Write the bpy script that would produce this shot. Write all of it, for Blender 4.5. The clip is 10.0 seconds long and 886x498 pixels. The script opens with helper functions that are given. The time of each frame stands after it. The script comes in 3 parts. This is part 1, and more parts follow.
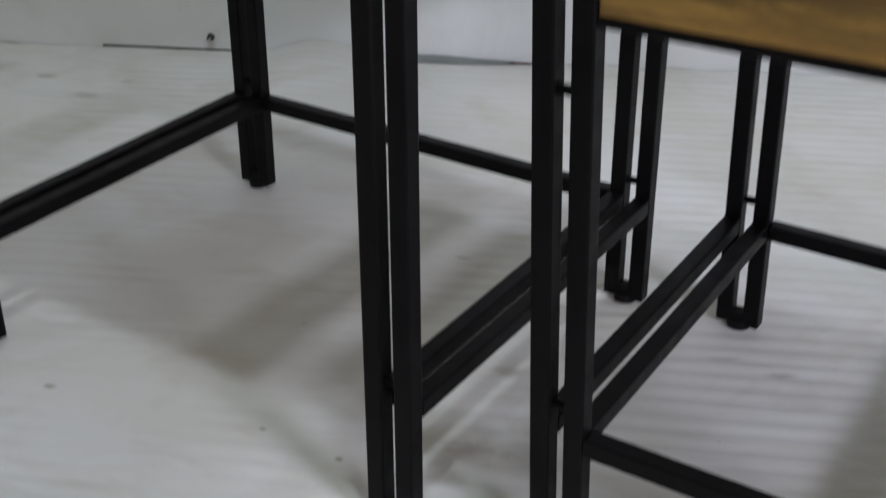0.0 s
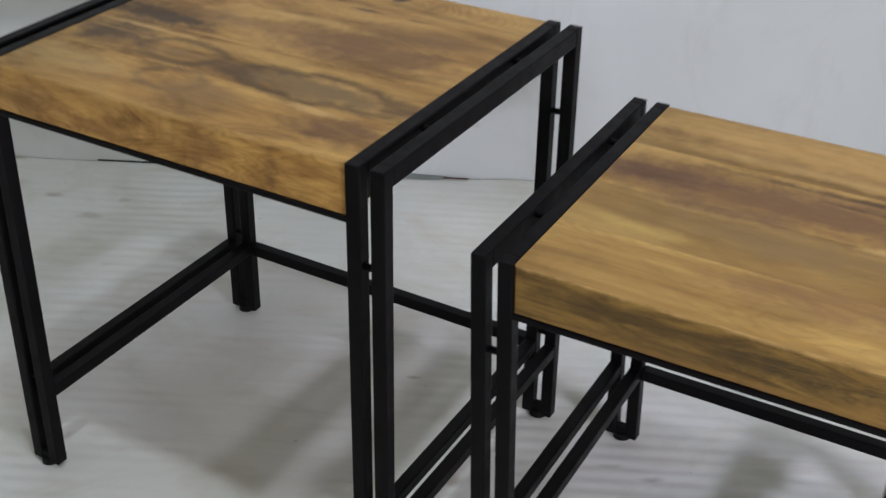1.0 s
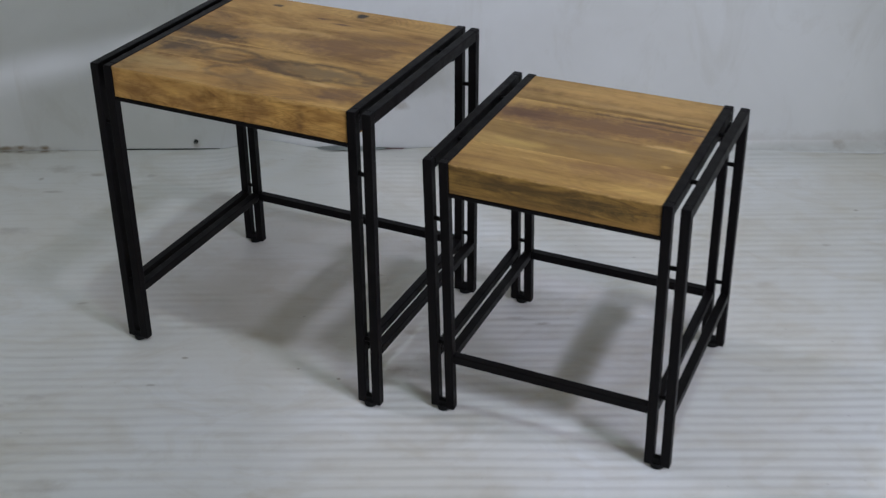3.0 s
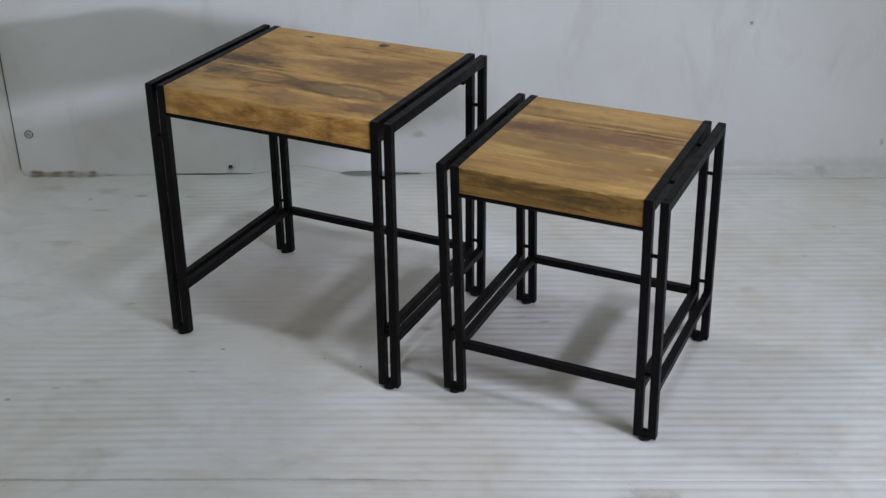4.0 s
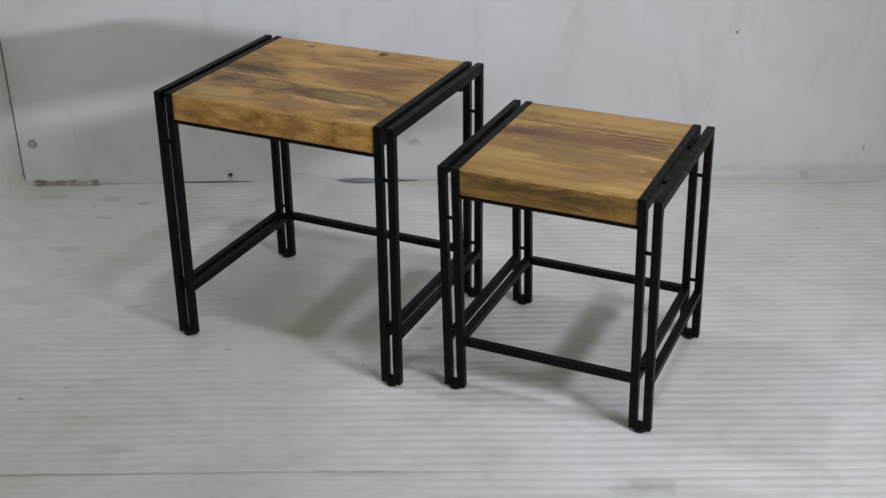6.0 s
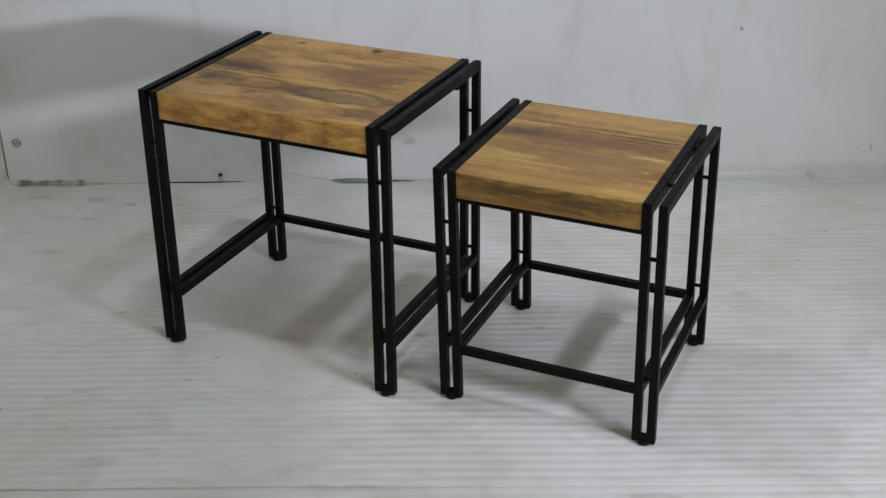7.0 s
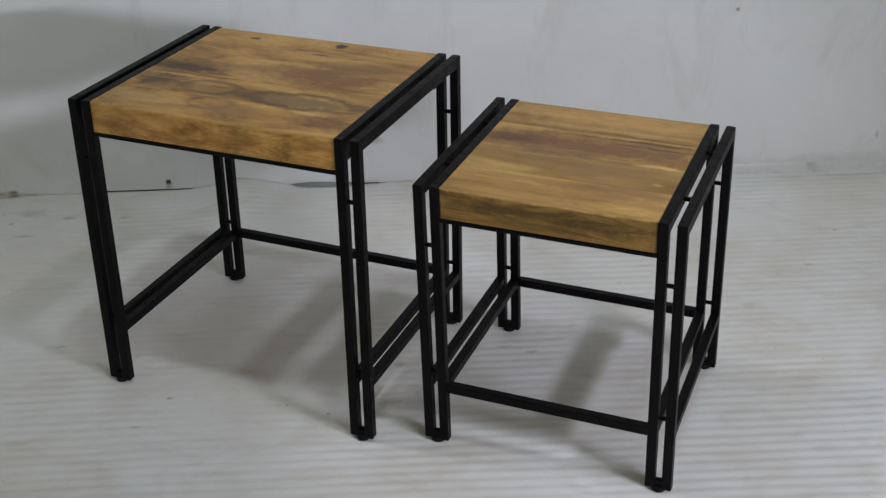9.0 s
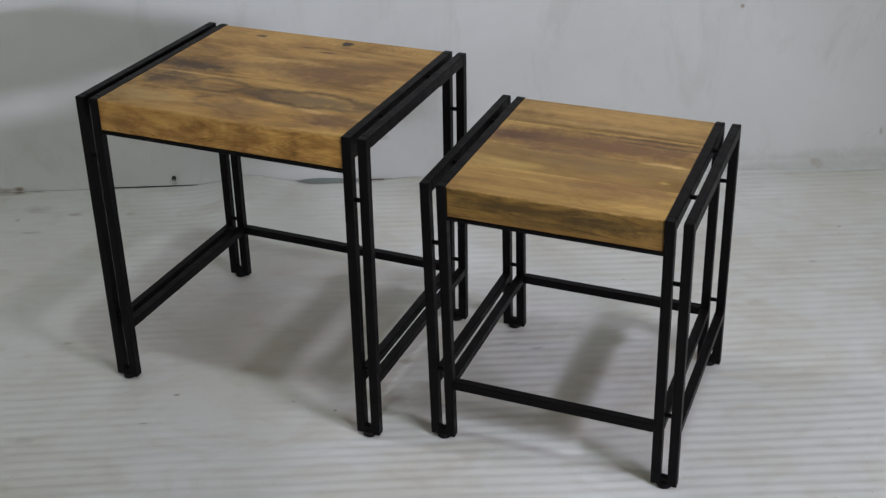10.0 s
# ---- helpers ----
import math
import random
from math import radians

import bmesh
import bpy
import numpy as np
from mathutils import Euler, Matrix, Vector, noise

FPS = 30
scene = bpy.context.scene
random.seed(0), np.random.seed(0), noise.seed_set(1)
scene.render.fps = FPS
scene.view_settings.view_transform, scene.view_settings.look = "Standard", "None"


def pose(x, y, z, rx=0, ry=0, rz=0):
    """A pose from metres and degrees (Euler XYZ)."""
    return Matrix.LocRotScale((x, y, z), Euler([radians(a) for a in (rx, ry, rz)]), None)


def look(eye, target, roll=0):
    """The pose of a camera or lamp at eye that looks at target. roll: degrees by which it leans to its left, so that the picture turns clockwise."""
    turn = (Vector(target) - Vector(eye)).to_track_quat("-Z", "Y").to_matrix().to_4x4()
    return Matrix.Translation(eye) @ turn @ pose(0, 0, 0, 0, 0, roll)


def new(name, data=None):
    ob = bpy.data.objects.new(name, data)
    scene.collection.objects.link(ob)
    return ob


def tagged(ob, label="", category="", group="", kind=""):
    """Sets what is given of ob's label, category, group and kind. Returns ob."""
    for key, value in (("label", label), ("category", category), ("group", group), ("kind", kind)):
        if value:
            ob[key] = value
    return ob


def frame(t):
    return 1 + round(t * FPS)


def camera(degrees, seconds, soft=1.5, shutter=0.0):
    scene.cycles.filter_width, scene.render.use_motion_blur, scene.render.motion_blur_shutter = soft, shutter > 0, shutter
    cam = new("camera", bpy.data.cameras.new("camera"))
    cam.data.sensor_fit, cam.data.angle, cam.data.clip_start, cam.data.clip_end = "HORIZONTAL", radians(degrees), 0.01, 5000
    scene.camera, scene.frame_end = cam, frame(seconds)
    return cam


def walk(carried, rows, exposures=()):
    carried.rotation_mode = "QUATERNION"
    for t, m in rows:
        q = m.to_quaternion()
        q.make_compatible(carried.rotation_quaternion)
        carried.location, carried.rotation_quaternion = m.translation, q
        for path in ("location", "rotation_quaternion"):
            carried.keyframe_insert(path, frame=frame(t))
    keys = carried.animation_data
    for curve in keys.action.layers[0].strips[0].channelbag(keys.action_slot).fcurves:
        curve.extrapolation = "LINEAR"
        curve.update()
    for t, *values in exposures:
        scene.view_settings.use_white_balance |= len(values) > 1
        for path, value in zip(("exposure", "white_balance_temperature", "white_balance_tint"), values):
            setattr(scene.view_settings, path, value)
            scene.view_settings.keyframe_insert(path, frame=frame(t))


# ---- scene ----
# The world's x axis runs along the back wall, y towards it; the sheeted floor is z = 0.
cam = camera(39.8, 10.0, soft=1.35, shutter=0.5)
ROWS = [
    (0.0, 0.5295, -0.7857, 0.5546, 60.848, 0.668, 8.765),
    (0.2, 0.521, -0.812, 0.6175, 60.701, 0.762, 7.704),
    (0.5, 0.5132, -0.8671, 0.7201, 59.361, 0.491, 6.993),
    (1.0, 0.528, -0.9709, 0.8858, 58.659, -0.411, 5.301),
    (1.5, 0.5587, -1.1453, 0.9699, 58.252, 0.527, 4.613),
    (2.0, 0.5778, -1.3368, 1.0504, 58.888, 0.167, 3.373),
    (2.2, 0.5697, -1.3907, 1.0741, 58.554, 0.258, 3.286),
    (3.3, 0.5083, -1.6998, 1.1128, 60.619, 0.427, -0.467),
    (3.5, 0.5082, -1.7437, 1.1162, 61.392, 0.697, -0.022),
    (4.0, 0.5272, -1.8644, 1.1322, 62.542, 0.72, 0.941),
    (4.5, 0.523, -1.9309, 1.148, 62.663, 1.08, 0.61),
    (5.0, 0.511, -1.936, 1.1452, 63.161, 1.367, 0.303),
    (5.5, 0.5013, -1.9398, 1.1463, 63.247, 0.831, 0.19),
    (7.0, 0.5014, -1.8619, 1.1205, 63.061, 0.601, -0.045),
    (7.5, 0.4781, -1.7582, 1.1052, 62.545, 0.982, -1.761),
    (8.0, 0.464, -1.6859, 1.0932, 62.349, 0.985, -2.063),
    (8.5, 0.4629, -1.6374, 1.0832, 61.773, 1.287, -2.519),
    (9.0, 0.4678, -1.6156, 1.0761, 61.771, 0.996, -2.538),
    (9.5, 0.4651, -1.6192, 1.0768, 61.735, 1.062, -2.484),
    (10.0, 0.4604, -1.6182, 1.0838, 61.478, 1.012, -2.485),
]
EXPOSURES = [
    (0.0, -0.10, 6000, 10), (1.0, -0.07, 6050, 10), (1.5, -0.24, 5850, 10), (2.0, -0.35, 5750, 10), (3.5, -0.37, 5880, 10), (4.0, -0.30, 5920, 10),
    (5.0, -0.24, 6150, 10), (5.5, -0.21, 6150, 10), (7.0, -0.26, 6150, 10), (8.5, -0.35, 6150, 10), (10.0, -0.35, 6150, 10),
]
walk(cam, [(t, pose(*r)) for t, *r in ROWS], EXPOSURES)

# ---- light ----
world = bpy.data.worlds.new("world")
scene.world = world
world.use_nodes = True
world.node_tree.nodes["Background"].inputs["Color"].default_value = (0.8, 0.87, 1.0, 1)
world.node_tree.nodes["Background"].inputs["Strength"].default_value = 0.05


def area_lamp(name, eye, target, width, height, watts, colour, spread=180):
    data = bpy.data.lights.new(name, "AREA")
    data.shape, data.size, data.size_y, data.energy, data.color = "RECTANGLE", width, height, watts, colour
    data.spread = radians(spread)
    ob = new(name, data)
    ob.matrix_world = look(eye, target)
    return ob


area_lamp("hall_lamp", (1.02, -1.12, 4.5), (0.35, 0.0, 0), 0.20, 0.20, 32, (0.90, 1.0, 1.0))
area_lamp("hall_lamp", (-1.60, 0.78, 4.5), (0.35, 0.0, 0), 0.20, 0.20, 43, (0.92, 0.89, 1.0))
area_lamp("panel_lamp", (1.66, -1.25, 0.752), (0.15, 0.45, 0.38), 0.34, 0.07, 7.0, (0.89, 0.87, 1.0), 96)
# Added warm fill from the front; no such source is known there.
area_lamp("fill_light", (1.9, -4.6, 1.6), (0.4, 0, 0.2), 1.6, 2.2, 22, (1.0, 0.95, 0.77))


# ---- materials ----
def material(name, rough=0.5, metal=0.0):
    """A new material: its node tree's helper functions and its shader."""
    mat = bpy.data.materials.new(name)
    mat.use_nodes = True
    tree = mat.node_tree
    bsdf = tree.nodes["Principled BSDF"]
    bsdf.inputs["Roughness"].default_value = rough
    bsdf.inputs["Metallic"].default_value = metal
    return mat, tree, bsdf


def node(tree, kind, links=(), **values):
    n = tree.nodes.new(kind)
    for key, value in values.items():
        setattr(n, key, value)
    for socket, source in dict(links).items():
        if hasattr(source, "is_output"):
            tree.links.new(source, n.inputs[socket])
        else:
            n.inputs[socket].default_value = source
    return n


def coords(tree, scale=(1, 1, 1), shift=None):
    tc = node(tree, "ShaderNodeTexCoord")
    links = {"Vector": tc.outputs["Object"], "Scale": scale}
    if shift is not None:
        links["Location"] = shift
    return node(tree, "ShaderNodeMapping", links).outputs["Vector"]


def noise_tex(tree, vec, scale, detail=4.0, rough=0.55, warp=0.0):
    return node(tree, "ShaderNodeTexNoise", {"Vector": vec, "Scale": scale, "Detail": detail, "Roughness": rough, "Distortion": warp}).outputs["Fac"]


def ramp(tree, fac, stops):
    n = node(tree, "ShaderNodeValToRGB", {"Fac": fac})
    while len(n.color_ramp.elements) < len(stops):
        n.color_ramp.elements.new(0.5)
    for e, (at, c) in zip(n.color_ramp.elements, stops):
        e.position, e.color = at, (c, c, c, 1) if isinstance(c, float) else (*c, 1)
    return n.outputs["Color"]


def mixed(tree, fac, a, b, blend="MIX"):
    n = tree.nodes.new("ShaderNodeMix")
    n.data_type, n.blend_type = "RGBA", blend
    for socket, source in ((n.inputs[0], fac), (n.inputs[6], a), (n.inputs[7], b)):
        if hasattr(source, "is_output"):
            tree.links.new(source, socket)
        else:
            socket.default_value = (*source, 1) if isinstance(source, tuple) else source
    return n.outputs[2]


def bump(tree, bsdf, height, strength, distance):
    n = node(tree, "ShaderNodeBump", {"Height": height, "Strength": strength, "Distance": distance})
    tree.links.new(n.outputs["Normal"], bsdf.inputs["Normal"])


def spot_mask(tree, at, size, hard=0.35):
    """1 inside a ragged oval at a place of the object's own space, 0 outside."""
    vec = coords(tree)
    wob = node(tree, "ShaderNodeTexNoise", {"Vector": vec, "Scale": 38.0, "Detail": 5.0, "Roughness": 0.65}).outputs["Color"]
    off = node(tree, "ShaderNodeVectorMath", {0: wob, 1: (0.5, 0.5, 0.5)}, operation="SUBTRACT").outputs[0]
    amt = node(tree, "ShaderNodeVectorMath", {0: off, 1: tuple(1.5 * a for a in size)}, operation="MULTIPLY").outputs[0]
    pos = node(tree, "ShaderNodeVectorMath", {0: vec, 1: amt}, operation="ADD").outputs[0]
    rel = node(tree, "ShaderNodeVectorMath", {0: pos, 1: at}, operation="SUBTRACT").outputs[0]
    unit = node(tree, "ShaderNodeVectorMath", {0: rel, 1: tuple(1 / a for a in size)}, operation="MULTIPLY").outputs[0]
    length = node(tree, "ShaderNodeVectorMath", {0: unit}, operation="LENGTH").outputs["Value"]
    return node(tree, "ShaderNodeMapRange", {"Value": length, "From Min": hard, "From Max": 1.0, "To Min": 1.0, "To Max": 0.0}, interpolation_type="SMOOTHSTEP").outputs["Result"]


def ring_mask(tree, at, size, width=0.30):
    """1 on a ragged oval line round a place of the object's own space, 0 off it."""
    vec = coords(tree)
    wob = node(tree, "ShaderNodeTexNoise", {"Vector": vec, "Scale": 24.0, "Detail": 3.0, "Roughness": 0.55}).outputs["Color"]
    off = node(tree, "ShaderNodeVectorMath", {0: wob, 1: (0.5, 0.5, 0.5)}, operation="SUBTRACT").outputs[0]
    amt = node(tree, "ShaderNodeVectorMath", {0: off, 1: tuple(0.8 * a for a in size)}, operation="MULTIPLY").outputs[0]
    pos = node(tree, "ShaderNodeVectorMath", {0: vec, 1: amt}, operation="ADD").outputs[0]
    rel = node(tree, "ShaderNodeVectorMath", {0: pos, 1: at}, operation="SUBTRACT").outputs[0]
    unit = node(tree, "ShaderNodeVectorMath", {0: rel, 1: tuple(1 / a for a in size)}, operation="MULTIPLY").outputs[0]
    length = node(tree, "ShaderNodeVectorMath", {0: unit}, operation="LENGTH").outputs["Value"]
    gap = node(tree, "ShaderNodeMath", {0: length, 1: 0.8}, operation="SUBTRACT").outputs[0]
    gap = node(tree, "ShaderNodeMath", {0: gap}, operation="ABSOLUTE").outputs[0]
    return node(tree, "ShaderNodeMapRange", {"Value": gap, "From Min": 0.0, "From Max": width, "To Min": 1.0, "To Max": 0.0}, interpolation_type="SMOOTHSTEP").outputs["Result"]


def black_metal():
    mat, tree, bsdf = material("black_powder_coat", 0.42)
    bsdf.inputs["Specular IOR Level"].default_value = 0.10
    vec = coords(tree)
    tone = noise_tex(tree, vec, 22, 3)
    tree.links.new(ramp(tree, tone, ((0.3, (0.0026, 0.0022, 0.0026)), (0.75, (0.0056, 0.0044, 0.0047)))), bsdf.inputs["Base Color"])
    tree.links.new(ramp(tree, noise_tex(tree, vec, 60, 3), ((0.3, 0.36), (0.7, 0.52))), bsdf.inputs["Roughness"])
    bump(tree, bsdf, noise_tex(tree, vec, 900, 2), 0.12, 0.0006)
    return mat


def black_rubber():
    mat, tree, bsdf = material("black_rubber", 0.6)
    bsdf.inputs["Specular IOR Level"].default_value = 0.15
    tree.links.new(ramp(tree, noise_tex(tree, coords(tree), 80, 2), ((0.3, (0.003, 0.003, 0.003)), (0.7, (0.006, 0.006, 0.006)))), bsdf.inputs["Base Color"])
    return mat


RINGS = 0.24


def wood(name, pale, mid, dark, streaks, long_grain, figure, top_z, spots):
    """Mango wood: long grain along x, board by board; spots: (place, size, colour, amount) of the stains and painted
    edge highlights, with "ring" for an oval line.
    """
    mat, tree, bsdf = material(name, 0.42)
    bsdf.inputs["Specular IOR Level"].default_value = 0.32
    rnd = node(tree, "ShaderNodeObjectInfo").outputs["Random"]
    jump = node(tree, "ShaderNodeCombineXYZ", {"X": rnd, "Y": rnd, "Z": rnd}).outputs["Vector"]
    jump = node(tree, "ShaderNodeVectorMath", {0: jump, 1: (7.0, 3.0, 5.0)}, operation="MULTIPLY").outputs[0]
    base = node(tree, "ShaderNodeVectorMath", {0: coords(tree), 1: jump}, operation="ADD").outputs[0]
    long1 = node(tree, "ShaderNodeMapping", {"Vector": base, "Scale": long_grain}).outputs["Vector"]
    long2 = node(tree, "ShaderNodeMapping", {"Vector": base, "Scale": (16.0, 150.0, 150.0)}).outputs["Vector"]
    wide = node(tree, "ShaderNodeMapping", {"Vector": base, "Scale": (6.0, 13.0, 13.0)}).outputs["Vector"]
    grain = noise_tex(tree, long1, 1.0, 6, 0.58, figure)
    fine = noise_tex(tree, long2, 1.0, 3, 0.6, 0.2)
    cloud = noise_tex(tree, wide, 1.0, 7, 0.66, 1.2)
    colour = ramp(tree, grain, ((0.26, dark), (0.45, mid), (0.64, pale)))
    shade = ramp(tree, cloud, ((0.36, tuple(0.46 * c for c in (1.0, 0.93, 0.82))), (0.50, (0.92, 0.92, 0.90)), (0.64, (1.12, 1.14, 1.08))))
    colour = mixed(tree, streaks, colour, shade, "MULTIPLY")
    colour = mixed(tree, 0.22, colour, ramp(tree, fine, ((0.3, (0.72, 0.68, 0.62)), (0.62, (1.08, 1.06, 1.02)))), "MULTIPLY")
    field = noise_tex(tree, node(tree, "ShaderNodeMapping", {"Vector": base, "Scale": (3.4, 10.0, 10.0)}).outputs["Vector"], 1.0, 3.0, 0.45, figure)
    lines = node(tree, "ShaderNodeMath", {0: node(tree, "ShaderNodeMath", {0: field, 1: 46.0}, operation="MULTIPLY").outputs[0], 1: 1.0}, operation="PINGPONG").outputs[0]
    patch = ramp(tree, noise_tex(tree, node(tree, "ShaderNodeMapping", {"Vector": base, "Scale": (5.0, 11.0, 11.0), "Location": (2.1, 0.7, 0.0)}).outputs["Vector"], 1.0, 3), ((0.40, 0.05), (0.62, 1.0)))
    amount = node(tree, "ShaderNodeMath", {0: patch, 1: RINGS * figure}, operation="MULTIPLY").outputs[0]
    colour = mixed(tree, amount, colour, ramp(tree, lines, ((0.0, (0.50, 0.43, 0.34)), (0.30, (0.86, 0.84, 0.80)), (0.75, (1.10, 1.10, 1.06)))), "MULTIPLY")
    board = node(tree, "ShaderNodeMapRange", {"Value": rnd, "To Min": 0.84, "To Max": 1.14}).outputs["Result"]
    colour = mixed(tree, 1.0, colour, node(tree, "ShaderNodeCombineColor", {0: board, 1: board, 2: board}).outputs["Color"], "MULTIPLY")
    hair = noise_tex(tree, node(tree, "ShaderNodeMapping", {"Vector": base, "Scale": (34.0, 330.0, 330.0)}).outputs["Vector"], 1.0, 2, 0.6, 0.4)
    broken = node(tree, "ShaderNodeMapRange", {"Value": noise_tex(tree, node(tree, "ShaderNodeMapping", {"Vector": base, "Scale": (9.0, 42.0, 42.0)}).outputs["Vector"], 1.0, 4, 0.65, 1.4), "From Min": 0.34, "From Max": 0.60, "To Min": 0.62, "To Max": 1.12}).outputs["Result"]
    fibre = noise_tex(tree, node(tree, "ShaderNodeMapping", {"Vector": base, "Scale": (14.0, 20.0, 95.0)}).outputs["Vector"], 1.0, 5, 0.65, 1.8)
    fibre = node(tree, "ShaderNodeMapRange", {"Value": fibre, "From Min": 0.34, "From Max": 0.64, "To Min": 0.42, "To Max": 1.10}).outputs["Result"]
    for at, size, tint, amount, *shape in spots:
        shape = ring_mask(tree, at, size) if shape else spot_mask(tree, at, size, 0.15)
        mask = node(tree, "ShaderNodeMath", {0: shape, 1: fibre if at[2] < top_z - 0.005 else broken}, operation="MULTIPLY").outputs[0]
        part_of = node(tree, "ShaderNodeMath", {0: mask, 1: amount}, operation="MULTIPLY").outputs[0]
        colour = mixed(tree, part_of, colour, tint)
    colour = mixed(tree, 0.16, colour, ramp(tree, hair, ((0.34, (0.66, 0.62, 0.56)), (0.55, (1.05, 1.05, 1.03)))), "MULTIPLY")
    colour = mixed(tree, 1.0, colour, (1.06, 0.985, 0.86), "MULTIPLY")
    tree.links.new(colour, bsdf.inputs["Base Color"])
    tree.links.new(ramp(tree, cloud, ((0.3, 0.5), (0.7, 0.36))), bsdf.inputs["Roughness"])
    bump(tree, bsdf, fine, 0.18, 0.0008)
    return mat


def sheet_material():
    mat, tree, bsdf = material("white_corrugated_sheet", 0.5)
    vec = coords(tree)
    big = noise_tex(tree, vec, 2.2, 5, 0.6, 0.6)
    dirt = noise_tex(tree, coords(tree, (5, 9, 5)), 1.6, 6, 0.62, 0.8)
    colour = ramp(tree, big, ((0.3, (0.67, 0.645, 0.575)), (0.62, (0.765, 0.765, 0.75))))
    colour = mixed(tree, ramp(tree, dirt, ((0.56, 0.0), (0.76, 0.36))), colour, (0.50, 0.46, 0.37))
    blotch = noise_tex(tree, coords(tree, (6, 10, 6), (3.3, 1.7, 0.0)), 1.0, 5, 0.6, 1.5)
    colour = mixed(tree, ramp(tree, blotch, ((0.48, 0.0), (0.68, 0.34))), colour, (0.53, 0.475, 0.37))
    lines = noise_tex(tree, coords(tree, (4.0, 105.0, 1.0)), 1.0, 3, 0.55, 0.3)
    lines = node(tree, "ShaderNodeMath", {0: ramp(tree, lines, ((0.50, 0.0), (0.70, 0.24))), 1: ramp(tree, noise_tex(tree, coords(tree, (3, 5, 1), (0.4, 2.0, 0.0)), 1.0, 3), ((0.40, 0.1), (0.62, 1.0)))}, operation="MULTIPLY").outputs[0]
    colour = mixed(tree, lines, colour, (0.47, 0.44, 0.38))
    specks = noise_tex(tree, coords(tree, (60, 110, 60)), 1.0, 2)
    colour = mixed(tree, ramp(tree, specks, ((0.74, 0.0), (0.79, 0.5))), colour, (0.30, 0.28, 0.25))
    for at, size, amount in SHEET_STAINS_AND_SEAM:
        mask = spot_mask(tree, at, size, 0.1)
        part_of = node(tree, "ShaderNodeMath", {0: mask, 1: amount}, operation="MULTIPLY").outputs[0]
        colour = mixed(tree, part_of, colour, (0.25, 0.20, 0.14))
    tree.links.new(colour, bsdf.inputs["Base Color"])
    bump(tree, bsdf, noise_tex(tree, vec, 120, 3), 0.15, 0.001)
    return mat


def wall_material():
    mat, tree, bsdf = material("white_wall_laminate", 0.38)
    vec = coords(tree)
    big = noise_tex(tree, vec, 1.7, 5, 0.6, 0.5)
    colour = ramp(tree, big, ((0.3, (0.65, 0.65, 0.63)), (0.65, (0.77, 0.78, 0.78))))
    smear = noise_tex(tree, coords(tree, (7, 7, 3)), 1.5, 6, 0.65, 1.0)
    colour = mixed(tree, ramp(tree, smear, ((0.54, 0.0), (0.74, 0.34))), colour, (0.52, 0.50, 0.44))
    for at, size, amount in WALL_STAINS_AND_SHADE:
        mask = spot_mask(tree, at, size, 0.1)
        part_of = node(tree, "ShaderNodeMath", {0: mask, 1: amount}, operation="MULTIPLY").outputs[0]
        colour = mixed(tree, part_of, colour, (0.24, 0.18, 0.11))
    tree.links.new(colour, bsdf.inputs["Base Color"])
    tree.links.new(ramp(tree, smear, ((0.3, 0.34), (0.7, 0.5))), bsdf.inputs["Roughness"])
    bump(tree, bsdf, noise_tex(tree, vec, 9, 3), 0.12, 0.004)
    return mat


def plain(name, colour, rough=0.6, metal=0.0):
    mat, tree, bsdf = material(name, rough, metal)
    lo, hi = tuple(0.85 * c for c in colour), tuple(1.1 * c for c in colour)
    tree.links.new(ramp(tree, noise_tex(tree, coords(tree), 6, 4), ((0.3, lo), (0.7, hi))), bsdf.inputs["Base Color"])
    return mat


